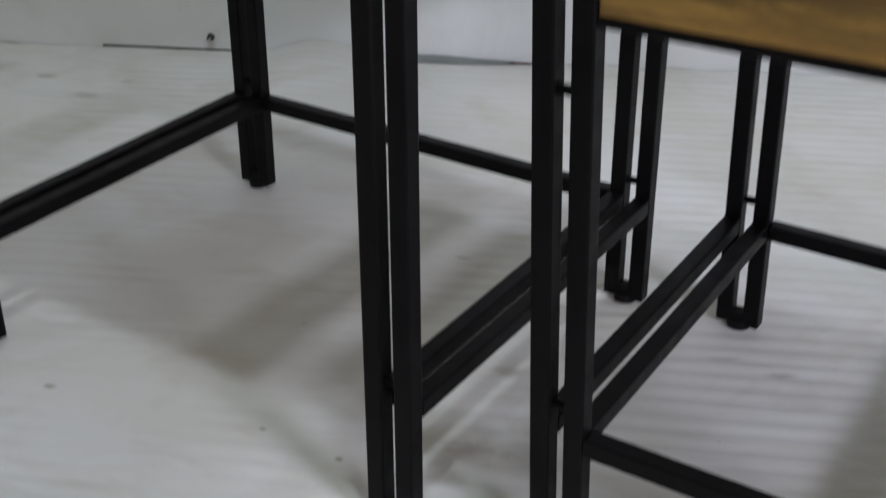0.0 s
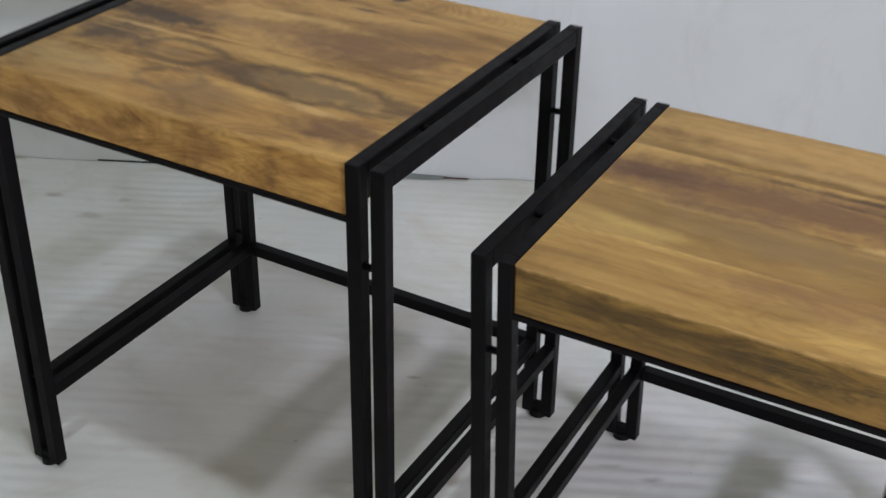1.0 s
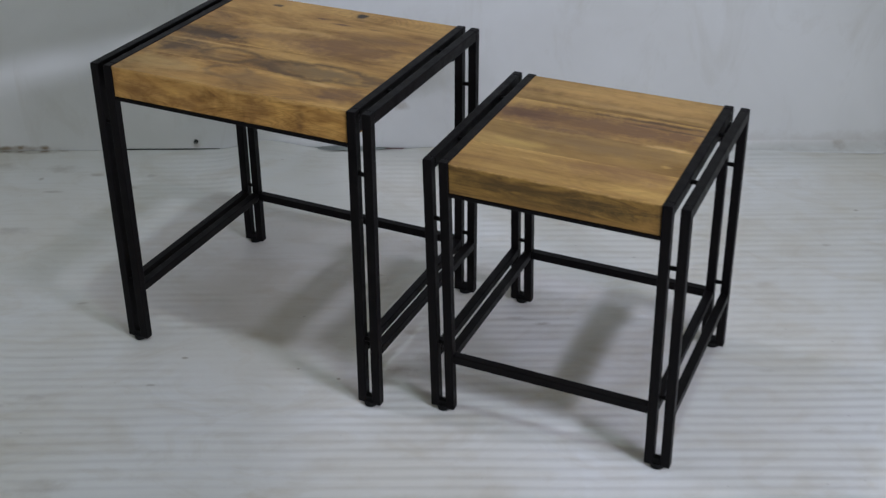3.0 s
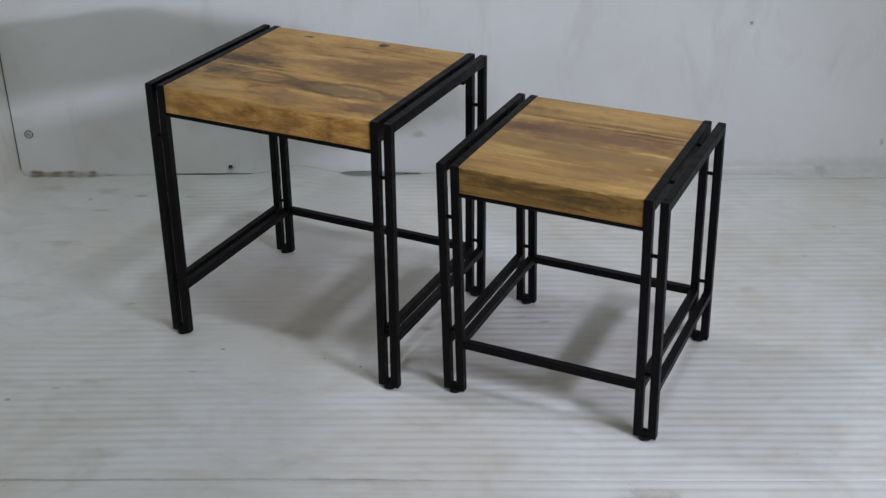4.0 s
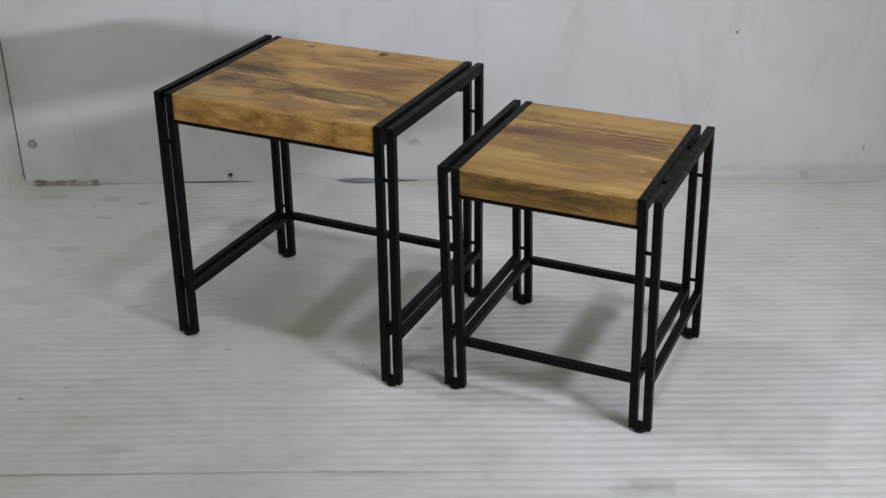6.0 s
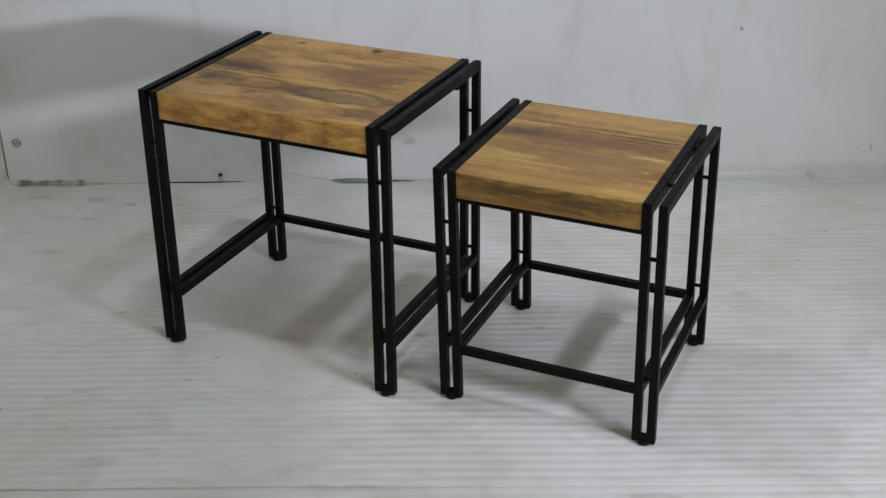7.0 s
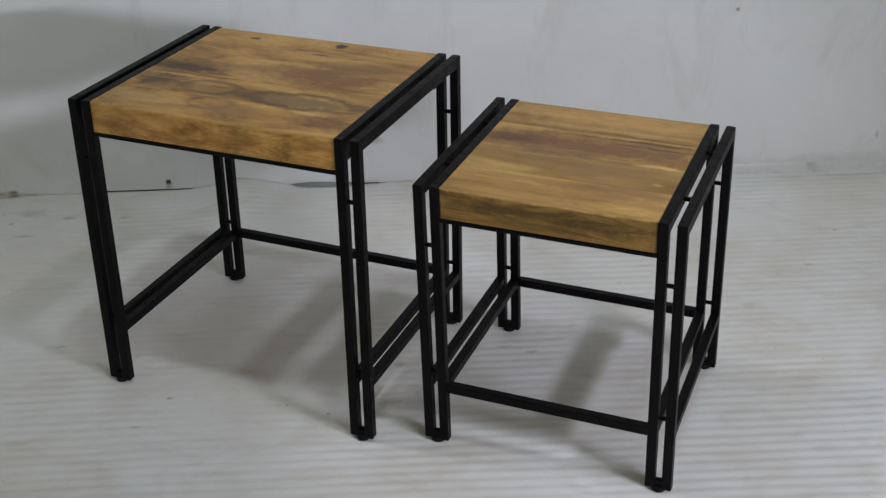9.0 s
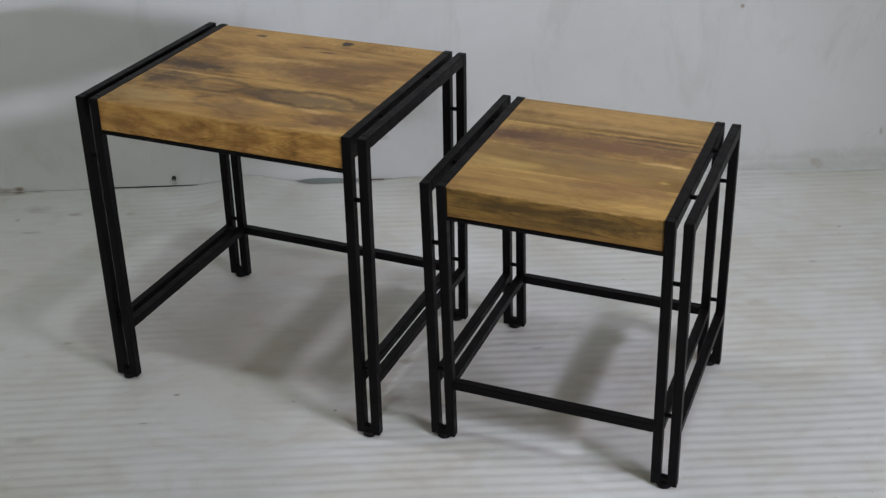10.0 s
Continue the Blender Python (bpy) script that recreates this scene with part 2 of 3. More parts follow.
SHEET_STAINS_AND_SEAM = (
    ((0.787, -0.463, 0.0), (0.075, 0.030, 0.1), 0.45),
    ((-0.037, -0.359, 0.0), (0.06, 0.022, 0.1), 0.22),
    ((-0.229, -0.209, 0.0), (0.008, 0.006, 0.1), 0.8),
    ((-0.455, 0.684, 0.0), (0.030, 0.012, 0.1), 1.0),
    ((-0.415, 0.684, 0.0), (0.022, 0.008, 0.1), 0.9),
    ((-0.381, 0.684, 0.0), (0.014, 0.008, 0.1), 0.9),
    ((-0.331, 0.685, 0.0), (0.016, 0.009, 0.1), 1.0),
    ((-0.293, 0.686, 0.0), (0.018, 0.006, 0.1), 0.6),
    ((-0.38, 0.682, 0.0), (0.14, 0.014, 0.1), 0.45),
    ((-0.194, 0.573, 0.0), (0.022, 0.010, 0.1), 0.45),
    ((-0.302, 0.557, 0.0), (0.008, 0.010, 0.1), 0.45),
    ((-0.265, 0.503, 0.0), (0.030, 0.007, 0.1), 0.40),
    ((-0.40, 0.615, 0.0), (0.060, 0.020, 0.1), 0.25),
    ((-0.084, 0.570, 0.0), (0.016, 0.012, 0.1), 0.30),
    ((1.282, 0.410, 0.0), (0.008, 0.005, 0.1), 0.6),
    ((0.436, -0.094, 0.0), (0.036, 0.020, 0.1), 0.50),
    ((0.455, 0.009, 0.0), (0.020, 0.014, 0.1), 0.45),
    ((0.422, -0.125, 0.0), (0.020, 0.014, 0.1), 0.40),
    ((0.480, -0.060, 0.0), (0.028, 0.018, 0.1), 0.35),
    ((0.666, 0.033, 0.0), (0.016, 0.007, 0.1), 0.45),
    ((0.392, 0.184, 0.0), (0.012, 0.006, 0.1), 0.45),
    ((-0.108, -0.159, 0.0), (0.030, 0.012, 0.1), 0.28),
    ((-0.158, -0.178, 0.0), (0.014, 0.007, 0.1), 0.35),
    ((-0.27, 0.60, 0.0), (0.05, 0.02, 0.1), 0.32),
    # long thin line that darkens the seam of the two sheets
    ((-0.10, -0.421, 0.0), (0.9, 0.0035, 0.1), 0.40),
    ((0.35, -0.424, 0.0), (0.12, 0.012, 0.1), 0.25),
    ((-0.12, 0.52, 0.0), (0.03, 0.014, 0.1), 0.35),
    ((1.05, 0.15, 0.0), (0.03, 0.010, 0.1), 0.20),
    ((1.19, 0.28, 0.0), (0.012, 0.008, 0.1), 0.35),
    ((0.62, 0.05, 0.0), (0.022, 0.006, 0.1), 0.30),
    ((0.10, -0.06, 0.0), (0.007, 0.004, 0.1), 0.8),
    ((0.06, -0.13, 0.0), (0.010, 0.004, 0.1), 0.5),
    ((0.345, -0.115, 0.0), (0.005, 0.004, 0.1), 0.85),
    ((0.28, -0.09, 0.0), (0.004, 0.003, 0.1), 0.7),
    ((-0.10, 0.10, 0.0), (0.012, 0.005, 0.1), 0.4),
    ((-0.30, 0.35, 0.0), (0.05, 0.018, 0.1), 0.30),
    ((1.00, -0.10, 0.0), (0.03, 0.008, 0.1), 0.22),
    ((1.25, -0.20, 0.0), (0.04, 0.010, 0.1), 0.18),
    ((0.90, 0.30, 0.0), (0.05, 0.010, 0.1), 0.18),
)
WALL_STAINS_AND_SHADE = (
    ((1.136, 0.685, 0.346), (0.006, 0.1, 0.006), 0.9),
    ((0.414, 0.685, 0.096), (0.030, 0.1, 0.014), 0.42),
    ((0.36, 0.685, 0.12), (0.02, 0.1, 0.012), 0.38),
    ((-0.40, 0.685, 0.003), (0.11, 0.1, 0.009), 0.55),
    ((-0.457, 0.685, 0.004), (0.030, 0.1, 0.009), 0.95),
    ((-0.415, 0.685, 0.003), (0.020, 0.1, 0.007), 0.80),
    ((-0.381, 0.685, 0.004), (0.012, 0.1, 0.007), 0.85),
    ((-0.331, 0.685, 0.004), (0.015, 0.1, 0.008), 0.95),
    ((1.452, 0.685, 0.070), (0.006, 0.1, 0.012), 0.45),
    ((1.324, 0.670, 0.008), (0.022, 0.1, 0.010), 0.45),
    # wide soft band: the shade along the wall's foot, put into the colour
    ((1.30, 0.680, 0.012), (0.50, 0.1, 0.030), 0.20),
    ((-0.013, 0.685, 0.010), (0.012, 0.1, 0.012), 0.35),
)
BLACK, RUBBER = black_metal(), black_rubber()
SHEET, WALL = sheet_material(), wall_material()
# GREY: cream of the unseen enclosure, set to warm the bounced light.
GREY = plain("bounce_cream", (0.75, 0.73, 0.58), 0.7)
FLOOR = plain("grey_concrete", (0.46, 0.44, 0.39), 0.8)
PAINT = plain("white_paint", (0.55, 0.55, 0.53), 0.5)
STRIP = plain("grey_plastic", (0.44, 0.47, 0.45), 0.45)
DARK = plain("dark_gap", (0.03, 0.03, 0.03), 0.8)
TAIL = plain("red_brown_plastic", (0.10, 0.035, 0.03), 0.6)
STEEL = plain("steel", (0.5, 0.5, 0.5), 0.35, 1.0)
PALE, MID, DEEP = (0.56, 0.372, 0.130), (0.41, 0.252, 0.078), (0.21, 0.115, 0.040)
UMBER, RUST, STRAW = (0.10, 0.058, 0.026), (0.17, 0.088, 0.038), (0.66, 0.45, 0.19)
WOOD_LARGE = wood("mango_wood_large", (0.56, 0.355, 0.118), (0.42, 0.242, 0.068), (0.20, 0.110, 0.035), 0.80, (4.2, 14.0, 14.0), 1.7, 0.46, (
    ((0.295, 0.212, 0.46), (0.150, 0.048, 0.02), (0.23, 0.125, 0.050), 1.0),
    ((0.340, 0.270, 0.46), (0.110, 0.030, 0.02), (0.26, 0.145, 0.055), 0.55),
    ((0.085, 0.188, 0.46), (0.090, 0.038, 0.02), (0.085, 0.048, 0.020), 1.25),
    ((0.070, 0.132, 0.46), (0.080, 0.042, 0.02), (0.12, 0.070, 0.030), 1.05),
    ((0.150, 0.215, 0.46), (0.090, 0.024, 0.02), (0.20, 0.110, 0.045), 0.60),
    ((0.315, 0.117, 0.46), (0.105, 0.028, 0.02), (0.25, 0.168, 0.075), 1.1),
    ((0.315, 0.117, 0.46), (0.105, 0.029, 0.02), UMBER, 0.75, "ring"),
    ((0.163, 0.124, 0.46), (0.055, 0.027, 0.02), UMBER, 0.70, "ring"),
    ((0.160, 0.120, 0.46), (0.034, 0.015, 0.02), (0.25, 0.150, 0.060), 0.75),
    ((0.190, 0.072, 0.46), (0.042, 0.026, 0.02), (0.17, 0.100, 0.042), 0.65, "ring"),
    ((0.235, 0.062, 0.46), (0.075, 0.030, 0.02), (0.30, 0.185, 0.075), 0.70),
    ((0.378, 0.062, 0.46), (0.070, 0.030, 0.02), RUST, 0.90),
    ((0.340, 0.082, 0.46), (0.050, 0.008, 0.02), STRAW, 0.90),
    ((0.110, 0.156, 0.46), (0.110, 0.005, 0.02), STRAW, 0.60),
    ((0.215, 0.250, 0.46), (0.120, 0.010, 0.02), STRAW, 0.45),
    ((0.075, 0.060, 0.46), (0.110, 0.034, 0.02), (0.52, 0.365, 0.155), 0.75),
    ((0.112, 0.337, 0.46), (0.013, 0.007, 0.02), UMBER, 1.4),
    ((0.208, 0.312, 0.46), (0.018, 0.005, 0.02), RUST, 1.3),
    ((0.251, 0.300, 0.46), (0.026, 0.005, 0.02), RUST, 1.3),
    ((0.306, 0.300, 0.46), (0.018, 0.004, 0.02), RUST, 0.90),
    ((0.260, 0.346, 0.46), (0.015, 0.012, 0.02), (0.030, 0.020, 0.014), 1.5),
))
WOOD_SMALL = wood("mango_wood_small", PALE, MID, DEEP, 0.45, (2.4, 17.0, 17.0), 1.3, 0.4046, (
    ((0.180, 0.190, 0.404), (0.260, 0.052, 0.02), (0.23, 0.128, 0.060), 1.15),
    ((0.095, 0.195, 0.404), (0.080, 0.024, 0.02), (0.16, 0.085, 0.045), 0.60),
    ((0.230, 0.226, 0.404), (0.150, 0.007, 0.02), (0.085, 0.045, 0.030), 0.95),
    ((0.270, 0.210, 0.404), (0.090, 0.004, 0.02), (0.10, 0.055, 0.035), 0.80),
    ((0.062, 0.186, 0.404), (0.060, 0.022, 0.02), (0.13, 0.065, 0.040), 0.85),
    ((0.150, 0.156, 0.404), (0.110, 0.016, 0.02), (0.21, 0.120, 0.062), 0.75),
    ((0.200, 0.125, 0.404), (0.180, 0.036, 0.02), (0.30, 0.195, 0.085), 0.85),
    ((0.283, 0.154, 0.404), (0.050, 0.009, 0.02), (0.70, 0.49, 0.21), 1.0),
    ((0.085, 0.095, 0.404), (0.070, 0.014, 0.02), (0.58, 0.41, 0.13), 0.75),
    ((0.291, 0.100, 0.404), (0.010, 0.006, 0.02), (0.62, 0.42, 0.15), 0.9),
    ((0.200, 0.254, 0.404), (0.240, 0.012, 0.02), STRAW, 0.55),
    ((0.200, 0.296, 0.404), (0.150, 0.006, 0.02), (0.33, 0.185, 0.065), 0.70),
    ((0.240, 0.060, 0.404), (0.130, 0.036, 0.02), (0.32, 0.185, 0.080), 0.80),
    ((0.180, 0.290, 0.404), (0.260, 0.050, 0.02), (0.62, 0.39, 0.15), 0.70),
))
EDGE_LARGE = wood("mango_wood_large_edge", (0.53, 0.325, 0.105), (0.40, 0.228, 0.066), (0.21, 0.108, 0.034), 0.75, (13.0, 20.0, 38.0), 1.9, 0.60, (
    ((0.080, 0.016, 0.436), (0.055, 0.04, 0.020), (0.20, 0.098, 0.034), 0.75),
    ((0.150, 0.016, 0.426), (0.055, 0.04, 0.012), (0.21, 0.105, 0.036), 0.70),
    ((0.275, 0.016, 0.436), (0.034, 0.04, 0.026), (0.20, 0.102, 0.034), 0.80),
    ((0.340, 0.016, 0.436), (0.012, 0.04, 0.026), (0.15, 0.078, 0.030), 0.80),
    ((0.385, 0.016, 0.446), (0.036, 0.04, 0.010), (0.24, 0.122, 0.040), 0.60),
    # painted highlight along the rounded top edge
    ((0.225, 0.016, 0.459), (0.420, 0.04, 0.006), STRAW, 0.70),
))
# The small slab's front face has a much darker palette than its top.
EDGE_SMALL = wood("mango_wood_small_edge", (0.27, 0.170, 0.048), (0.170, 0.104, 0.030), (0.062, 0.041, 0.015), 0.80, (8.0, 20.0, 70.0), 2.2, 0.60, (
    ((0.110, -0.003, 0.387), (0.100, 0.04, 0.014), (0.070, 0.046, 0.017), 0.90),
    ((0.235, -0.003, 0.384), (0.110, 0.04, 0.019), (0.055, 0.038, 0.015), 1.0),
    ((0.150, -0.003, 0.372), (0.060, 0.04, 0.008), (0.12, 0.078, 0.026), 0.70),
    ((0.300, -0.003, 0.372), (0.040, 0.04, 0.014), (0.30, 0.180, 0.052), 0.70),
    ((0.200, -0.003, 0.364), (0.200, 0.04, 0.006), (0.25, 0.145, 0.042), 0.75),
    # pale line that paints the top edge's highlight into the wood
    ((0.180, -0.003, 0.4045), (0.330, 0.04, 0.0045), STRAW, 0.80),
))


# ---- building helpers ----
def finish(bm, name, mat, smooth=False):
    bmesh.ops.recalc_face_normals(bm, faces=bm.faces)
    mesh = bpy.data.meshes.new(name)
    bm.to_mesh(mesh)
    bm.free()
    mesh.materials.append(mat)
    for poly in mesh.polygons:
        poly.use_smooth = smooth
    return mesh


def part(name, bm, mat, parent, label="", smooth=False):
    ob = new(name, finish(bm, name, mat, smooth))
    ob.parent = parent
    return tagged(ob, label)


def box(lo, hi, bevel=0.0, segments=1, bm=None):
    bm = bm or bmesh.new()
    made = bmesh.ops.create_cube(bm, size=1.0)["verts"]
    for v in made:
        v.co = Vector([(a + b) / 2 + c * (b - a) for a, b, c in zip(lo, hi, v.co)])
    if bevel:
        edges = list({e for v in made for e in v.link_edges})
        bmesh.ops.bevel(bm, geom=edges, offset=bevel, segments=segments, affect="EDGES", profile=0.5)
    return bm


def rod(centre, radius, depth, axis="Z", bm=None, top=None, sides=20):
    bm = bm or bmesh.new()
    turn = {"Z": Matrix.Identity(4), "X": Matrix.Rotation(math.pi / 2, 4, "Y"), "Y": Matrix.Rotation(math.pi / 2, 4, "X")}[axis]
    bmesh.ops.create_cone(bm, cap_ends=True, segments=sides, radius1=radius, radius2=radius if top is None else top, depth=depth, matrix=Matrix.Translation(centre) @ turn)
    return bm


def sheared(bm, k, m):
    for v in bm.verts:
        v.co.x += k * v.co.z
        v.co.y += m * v.co.z
    return bm


# ---- the setting ----
def slab(name, lo, hi, mat, label, category):
    ob = new(name, finish(box(lo, hi), name, mat))
    return tagged(ob, label, category, kind="structure")


WALL_Y, WALL_X, SEAM = 0.690, -0.500, -0.420
slab("wall_back", (WALL_X, WALL_Y, -0.1), (3.2, WALL_Y + 0.06, 1.9), WALL, "white scuffed laminate back wall", "wall")
slab("wall_left", (WALL_X - 0.06, -1.6, -0.1), (WALL_X - 0.003, WALL_Y - 0.004, 1.9), WALL, "off-white dirty side wall", "wall")
# Unseen enclosure, added to close the place and bounce warm fill light.
slab("hall_wall_left", (-4.1, -5.0, -0.1), (-4.0, 3.0, 4.8), GREY, "unseen cream wall added to bounce fill light", "wall")
slab("hall_wall_right", (5.0, -5.0, -0.1), (5.1, 3.0, 4.8), GREY, "unseen cream wall added to bounce fill light", "wall")
slab("hall_wall_front", (-4.1, -5.1, -0.1), (5.1, -5.0, 4.8), GREY, "unseen cream wall added to bounce fill light", "wall")
slab("hall_wall_back", (-4.1, 3.0, -0.1), (5.1, 3.1, 4.8), GREY, "unseen cream wall added to bounce fill light", "wall")
slab("ceiling", (-4.1, -5.1, 4.8), (5.1, 3.1, 4.9), GREY, "unseen cream ceiling added to bounce fill light", "ceiling")
slab("floor", (-4.1, -5.1, -0.12), (5.1, 3.1, -0.03), FLOOR, "plain grey hall floor under the sheets", "floor")

RIB = 0.0195


def smooth01(x):
    x = min(1.0, max(0.0, x))
    return x * x * (3 - 2 * x)


def sheet_height(x, y):
    """The corrugated sheet's height: patchy ribs, slow waves, the hump at the wall and the rise at its far end."""
    strength = smooth01(0.62 + 0.25 * smooth01((0.0 - y) / 0.3) + 0.30 * smooth01((x - 0.2) / 0.4) + 0.8 * noise.noise(Vector((x * 2.3, y * 3.1, 9.0))) + 0.5 * noise.noise(Vector((x * 9.0, y * 22.0, 2.0))))
    strength = min(1.0, strength + 0.5 * math.exp(-((x - 0.42) / 0.16) ** 2 - ((y - 0.22) / 0.16) ** 2))
    strength *= 0.12 + 0.88 * smooth01((x + 0.25) / 0.35 + smooth01((0.05 - y) / 0.2))
    drift = 0.010 * noise.noise(Vector((x * 0.9, y * 0.8, 1.0))) + 0.003 * noise.noise(Vector((x * 5.0, y * 9.0, 5.0)))
    z = (0.00042 + 0.00002 * smooth01((x - 0.2) / 0.4)) * strength * (math.cos(2 * math.pi * (y + drift) / RIB) - 1)
    z += 0.0030 * noise.noise(Vector((x * 3.0, y * 4.0, 3.1))) * smooth01((0.65 - x) / 0.5)
    z += 0.0013 * noise.noise(Vector((x * 11.0, y * 14.0, 6.1))) * smooth01((0.45 - x) / 0.4)
    z += 0.022 * math.exp(-((x - 0.132) / (0.062 if x < 0.132 else 0.080)) ** 2) * smooth01((y - 0.44) / 0.24)
    z += 0.003 * smooth01((x - 0.42) / 0.06) * smooth01((y - 0.655) / 0.03) ** 2
    return z - 0.001


def back_edge(x):
    """How far back the sheet reaches: it shrinks from the wall where its edge has curled."""
    return WALL_Y - 0.0015 - 0.007 * smooth01(1.25 - 1.25 * abs(x - 0.318) / 0.105)


def sheet_point(s, y):
    """A point of the sheet: flat on the floor, then swept up the side wall past x = -0.40."""
    r = 0.010 + 0.080 * smooth01((0.67 - y) / 0.30)
    start = WALL_X + 0.004 + r
    if s >= start:
        return s, y, sheet_height(s, y)
    turn = (start - s) / r
    if turn < math.pi / 2:
        return start - r * math.sin(turn), y, sheet_height(start, y) + r * (1 - math.cos(turn))
    return start - r, y, sheet_height(start, y) + r + (turn - math.pi / 2) * r


def ribbed_sheet(name, x0, x1, y0, step_x, lift, label, y1=None):
    nx, ny = int((x1 - x0) / step_x), int(((y1 or WALL_Y) - y0) / (RIB / 8))
    verts = []
    for j in range(ny + 1):
        for i in range(nx + 1):
            s = x0 + (x1 - x0) * i / nx
            far = y1 or back_edge(max(s, WALL_X))
            x, y, z = sheet_point(s, y0 + (far - y0) * j / ny)
            verts.append((x, y, z + lift))
    faces = [(j * (nx + 1) + i, j * (nx + 1) + i + 1, (j + 1) * (nx + 1) + i + 1, (j + 1) * (nx + 1) + i) for j in range(ny) for i in range(nx)]
    mesh = bpy.data.meshes.new(name)
    mesh.from_pydata(verts, [], faces)
    mesh.materials.append(SHEET)
    for poly in mesh.polygons:
        poly.use_smooth = True
    ob = new(name, mesh)
    thick = ob.modifiers.new("thick", "SOLIDIFY")
    thick.thickness, thick.offset = 0.0015, -1
    return tagged(ob, label, "floor sheet", kind="structure")


ribbed_sheet("floor_sheet_back", WALL_X - 0.55, 3.1, SEAM, 0.02, 0.0, "white ribbed sheet laid on the floor, creased and stained")
ribbed_sheet("floor_sheet_front", WALL_X - 0.55, 3.1, -2.4, 0.05, -0.0017, "white ribbed sheet tucked under the edge of another", SEAM + 0.02)


def dark_seam(name, lo, hi, label):
    return tagged(new(name, finish(box(lo, hi), name, DARK)), label, "trim", kind="structure")


dark_seam("trim_corner", (WALL_X + 0.0030, WALL_Y - 0.0012, 0.006), (WALL_X + 0.0056, WALL_Y + 0.01, 1.9), "thin black gap in the corner of the walls")
dark_seam("trim_bottom", (-0.165, WALL_Y - 0.0012, -0.02), (0.035, WALL_Y + 0.01, 0.0016), "thin black gap under the wall panel")


dark_seam("trim_gap", (0.215, WALL_Y - 0.0010, -0.02), (0.60, WALL_Y + 0.01, -0.0004), "thin dark gap between the wall and the sheet")


def washer_screw():
    """A screw with its washer in the back wall."""
    screw = tagged(new("screw"), "steel screw with a washer in the white wall", "screw")
    bm = rod((0, -0.0012, 0), 0.0085, 0.0024, "Y", top=0.0078)
    part("washer", bm, PAINT, screw)
    part("rim", rod((0, -0.0004, 0), 0.0098, 0.0008, "Y"), DARK, screw, "dark grime round the washer")
    bm = rod((0, -0.0036, 0), 0.0045, 0.0026, "Y", top=0.0038, sides=14)
    box((-0.0035, -0.0053, -0.0005), (0.0035, -0.0046, 0.0005), bm=bm)
    part("head", bm, STEEL, screw, "slotted steel head")
    screw.matrix_world = pose(-0.463, WALL_Y, 0.100, 0, 25, 0)
    return screw


def cable_plug():
    """A small dark bush with a bent wire end, low in the back wall."""
    plug = tagged(new("wall_plug"), "small dark plug low in the white wall", "plug")
    part("bush", rod((0, -0.003, 0), 0.0048, 0.006, "Y", top=0.004, sides=14), DARK, plug)
    part("pin", rod((0.001, -0.008, 0), 0.0016, 0.006, "Y", sides=10), STEEL, plug)
    plug.matrix_world = pose(-0.013, WALL_Y, 0.018)
    return plug


def plastic_strip():
    """A thin leaf-shaped strip, lying on the sheet's edge and leaning on the wall."""
    strip = tagged(new("plastic_strip"), "thin grey plastic strip lying against the wall", "strip")
    bm = bmesh.new()
    rows = []
    for i in range(25):
        f = i / 24
        w = 0.019 * math.sin(math.pi * f) ** 0.6 * (0.75 + 0.25 * math.cos(5 * f)) + 0.0012
        x, z = -0.086 + 0.160 * f, 0.0016 + 0.0012 * math.sin(7 * f)
        rows.append([bm.verts.new((x, -w, z)), bm.verts.new((x, 0.0, z + 0.0045 * math.sin(math.pi * f)))])
    for a, b in zip(rows, rows[1:]):
        bm.faces.new((a[0], b[0], b[1], a[1]))
    bmesh.ops.solidify(bm, geom=bm.faces[:], thickness=0.0012)
    part("sliver", bm, STRIP, strip)
    part("torn_end", box((0.066, -0.0048, 0.0012), (0.104, -0.0018, 0.0028), 0.0006), TAIL, strip, "dark reddish torn end")
    strip.matrix_world = pose(0.316, WALL_Y - 0.0015, 0.0005, 0, 0, -1.2)
    return strip


def wall_foot():
    """The wall sheet's flared foot: a shallow cove that runs out over the floor sheet."""
    verts, faces, nx, nu = [], [], 150, 8
    for i in range(nx + 1):
        x = 0.90 + 2.2 * i / nx
        near = smooth01((x - 0.90) / 0.12)
        out = near * (0.026 + 0.007 * math.sin(9.0 * x + 1.2) + 0.008 * noise.noise(Vector((x * 7.0, 3.0, 0.0)))) + 0.003
        high = near * (0.015 - 0.006 * smooth01((x - 1.25) / 0.3) + 0.004 * noise.noise(Vector((x * 5.0, 8.0, 0.0)))) + 0.003
        for j in range(nu + 1):
            u = j / nu
            verts.append((x, WALL_Y + 0.0010 - out * (1 - u) ** 1.7, -0.0004 + high * u ** 1.9))
    for i in range(nx):
        for j in range(nu):
            k = i * (nu + 1) + j
            faces.append((k, k + nu + 1, k + nu + 2, k + 1))
    mesh = bpy.data.meshes.new("trim_foot")
    mesh.from_pydata(verts, [], faces)
    mesh.materials.append(WALL)
    for poly in mesh.polygons:
        poly.use_smooth = True
    ob = new("trim_foot", mesh)
    thick = ob.modifiers.new("thick", "SOLIDIFY")
    thick.thickness, thick.offset = 0.0010, -1
    return tagged(ob, "flared foot of the white wall sheet over the floor", "trim", kind="structure")


wall_foot()
washer_screw()
cable_plug()
plastic_strip()


# ---- the nesting tables ----
B, G, F = 0.0132, 0.0097, 0.0035      # tube width, gap between the twin tubes, height of the feet
RAIL = 0.0165                        # height of the top rails


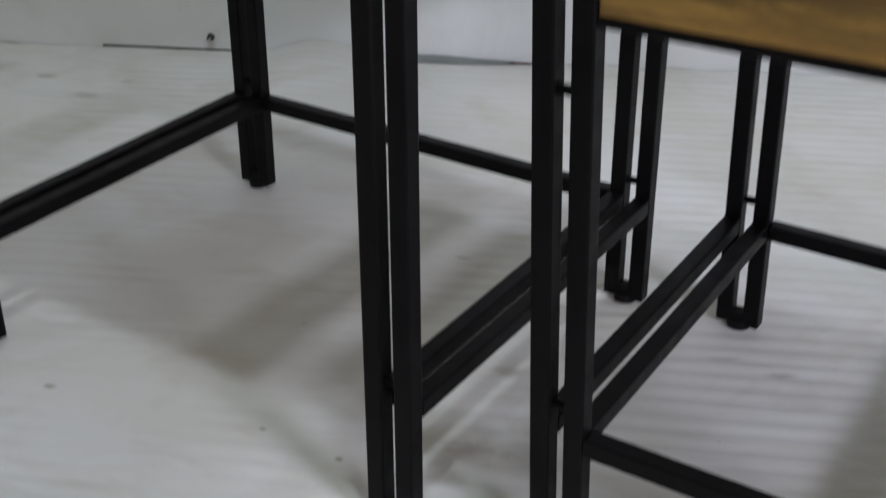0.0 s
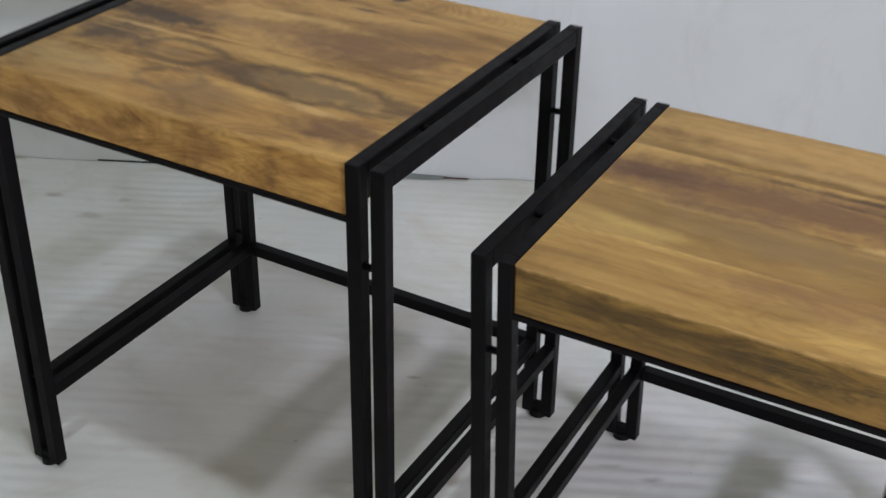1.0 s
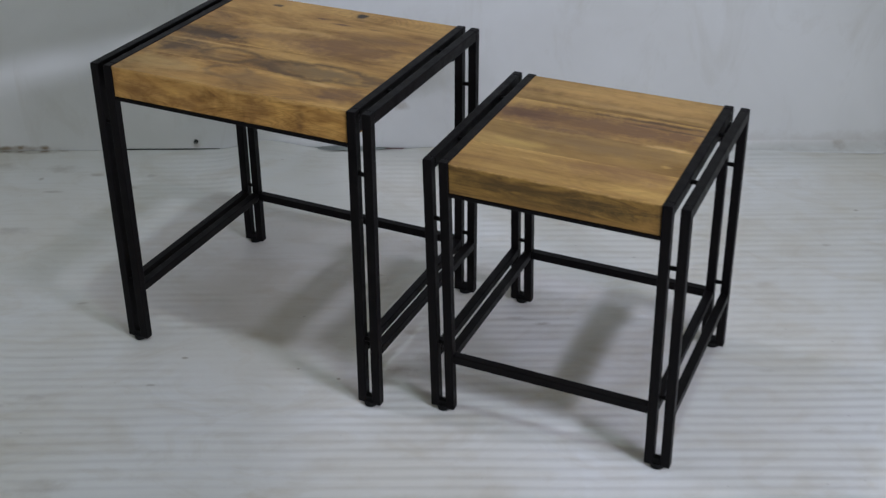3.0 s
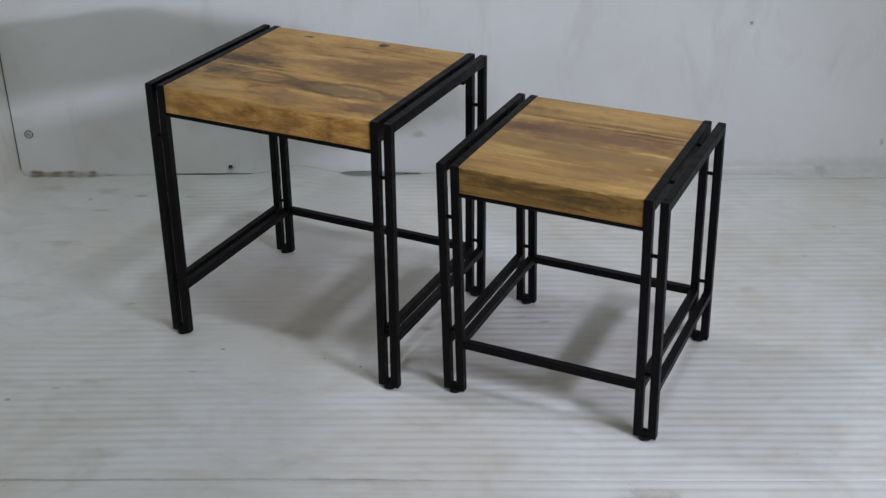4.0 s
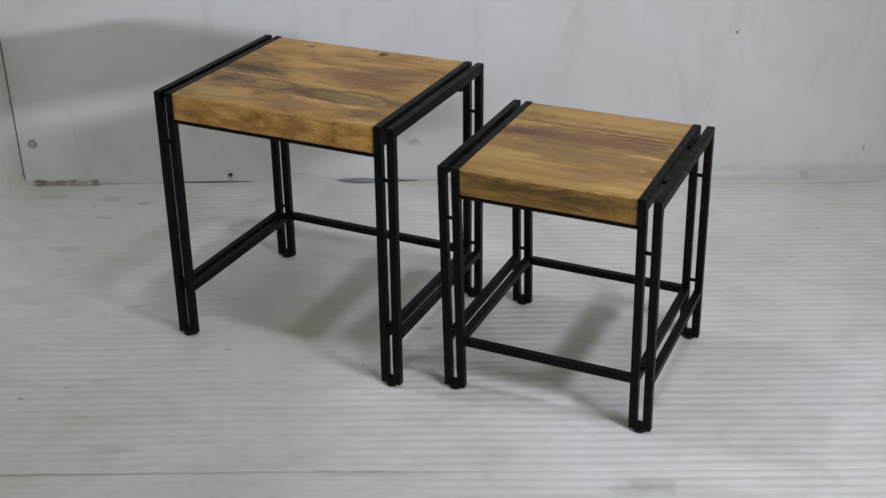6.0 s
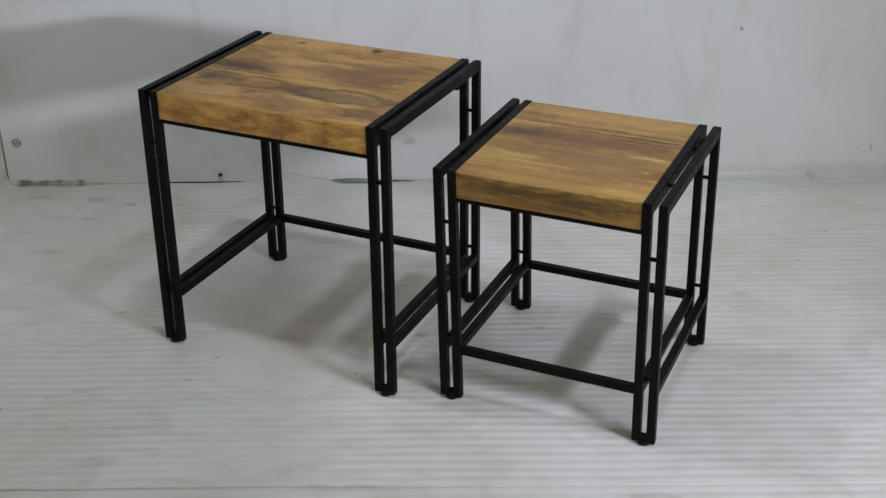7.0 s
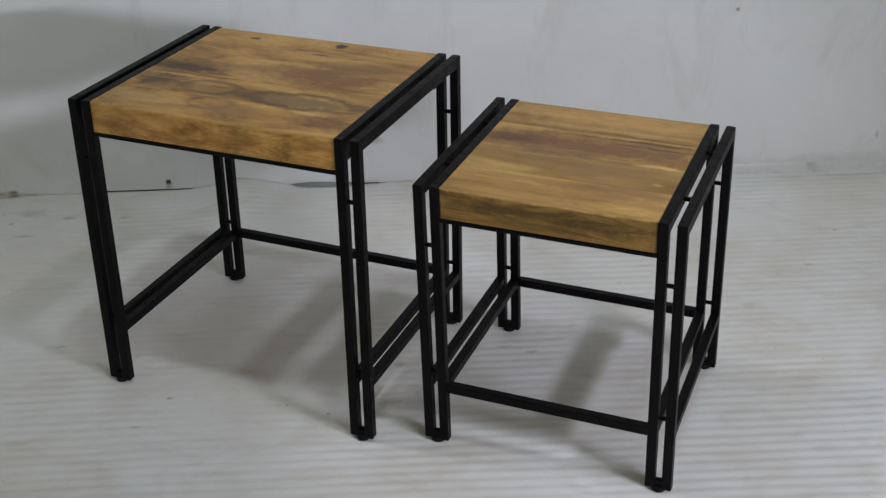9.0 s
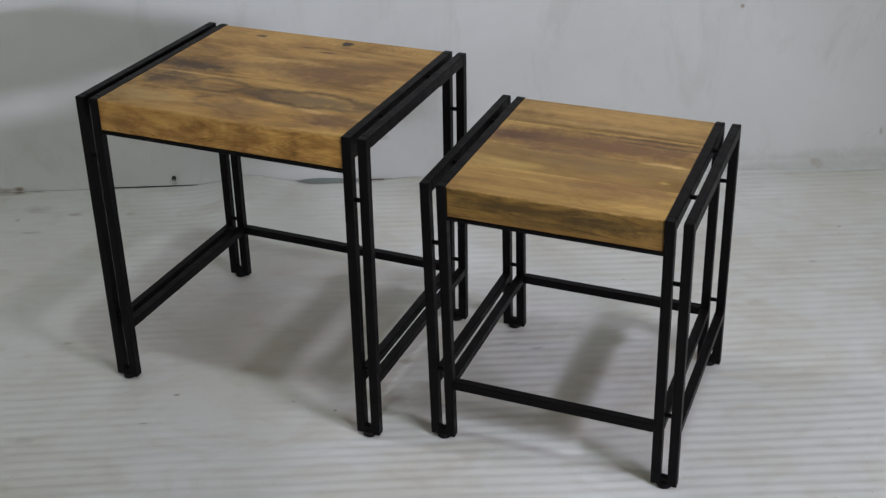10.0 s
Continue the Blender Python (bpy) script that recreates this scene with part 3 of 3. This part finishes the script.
def nesting_table(name, length, depth, height, thick, low, spacers, front_bar, lean, wood_mat, edge_mat, boards, label):
    table = tagged(new(name), label, "side table", "nesting tables")
    k, m = lean
    inner = 2 * B + G

    def tube(pname, lo, hi):
        return part(pname, sheared(box(lo, hi, 0.0013, 2), k, m), BLACK, table)

    for x in (0, B + G, length - inner, length - B):
        for y in (0, depth - B):
            tube("leg", (x, y, F), (x + B, y + B, height))
        tube("top_rail", (x, B - 0.0004, height - RAIL), (x + B, depth - B + 0.0004, height))
        tube("side_stretcher", (x, B, low), (x + B, depth - B, low + B))
    tube("back_stretcher", (inner, depth - B, low), (length - inner, depth, low + B))
    if front_bar:
        tube("front_stretcher", (inner, 0, low), (length - inner, B, low + B))
    # flat bars that carry the slab
    for y in (0.001, depth - 0.021):
        tube("slab_support", (inner - 0.001, y, height - thick - 0.006), (length - inner + 0.001, y + 0.02, height - thick - 0.0005))
    # added black plates that stand in for the shade on the slab's ends
    for x in (inner - 0.0016, length - inner + 0.0002):
        part("end_plate", sheared(box((x, B, height - thick + 0.003), (x + 0.0014, depth - B, height - RAIL + 0.002)), k, m), BLACK, table)
        part("end_plate", sheared(box((x, 0.002, height - thick + 0.002), (x + 0.0014, B, height - 0.004)), k, m), BLACK, table)
    # short pegs that tie the twin tubes together
    for x in (B, length - B - G):
        for z in spacers:
            for y in (B / 2, depth - B / 2):
                part("spacer", sheared(rod((x + G / 2, y, z), 0.0031, G + 0.002, "X", sides=12), k, m), BLACK, table, smooth=False)
        for y in (0.27 * depth, 0.73 * depth):
            part("spacer", sheared(rod((x + G / 2, y, height - B / 2), 0.0031, G + 0.002, "X", sides=12), k, m), BLACK, table)
        for y in (0, depth - B):
            bm = box((x - 0.001, y + 0.001, F), (x + G + 0.001, y + B - 0.001, F + 0.011), 0.0006)
            rod((x + G / 2, y + B / 2, F / 2 + 0.002), 0.0098, F + 0.004, bm=bm, top=0.0092)
            part("foot", sheared(bm, k, m), RUBBER, table, "round black plastic glide")
    # the slab, glued up from boards
    top = part("tabletop", sheared(box((inner + 0.0006, 0.004, height - thick), (length - inner - 0.0006, depth - 0.004, height - thick + 0.004)), k, m), wood_mat, table)
    y = 0.0015
    for n, share in enumerate(boards):
        y1 = y + share * (depth - 0.003) / sum(boards)
        bm = box((inner + 0.0002, y + 0.00008, height - thick + 0.0005), (length - inner - 0.0002, y1 - 0.00008, height - 0.0006))
        long_edges = [e for e in bm.edges if abs(e.verts[0].co.x - e.verts[1].co.x) > 0.1]
        rim = [e for e in long_edges if (n == 0 and e.verts[0].co.y < y + 0.001) or (n == len(boards) - 1 and e.verts[0].co.y > y1 - 0.001)]
        if n == 0:
            bmesh.ops.bevel(bm, geom=[e for e in bm.edges if abs(e.verts[0].co.z - e.verts[1].co.z) > 0.02 and e.verts[0].co.y < y + 0.001], offset=0.002, segments=2, affect="EDGES", profile=0.5)
            rim = [e for e in bm.edges if abs(e.verts[0].co.x - e.verts[1].co.x) > 0.1 and e.verts[0].co.y < y + 0.001 and e.verts[1].co.y < y + 0.001]
        if rim:
            bmesh.ops.bevel(bm, geom=rim, offset=0.004, segments=3, affect="EDGES", profile=0.5)
        board = part("board", sheared(bm, k, m), wood_mat, top)
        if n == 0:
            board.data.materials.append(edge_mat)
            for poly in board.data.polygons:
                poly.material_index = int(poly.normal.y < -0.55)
        y = y1
    return table


large = nesting_table("nesting_table", 0.4534, 0.3534, 0.46, 0.046, 0.0866, (0.3706, 0.1108), False, (-0.0128, 0.0367), WOOD_LARGE, EDGE_LARGE,
                      (0.075, 0.073, 0.110, 0.092), "larger nesting table, mango wood slab on black twin-tube metal frame")
large.matrix_world = pose(0, 0, 0, 0, 0, -24.9)
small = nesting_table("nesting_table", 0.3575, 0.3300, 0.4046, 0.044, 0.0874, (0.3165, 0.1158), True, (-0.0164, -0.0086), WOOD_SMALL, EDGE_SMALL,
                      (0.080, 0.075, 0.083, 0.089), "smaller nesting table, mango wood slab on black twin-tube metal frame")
small.matrix_world = pose(0.4866, -0.1865, 0, 0, 0, -24.13)
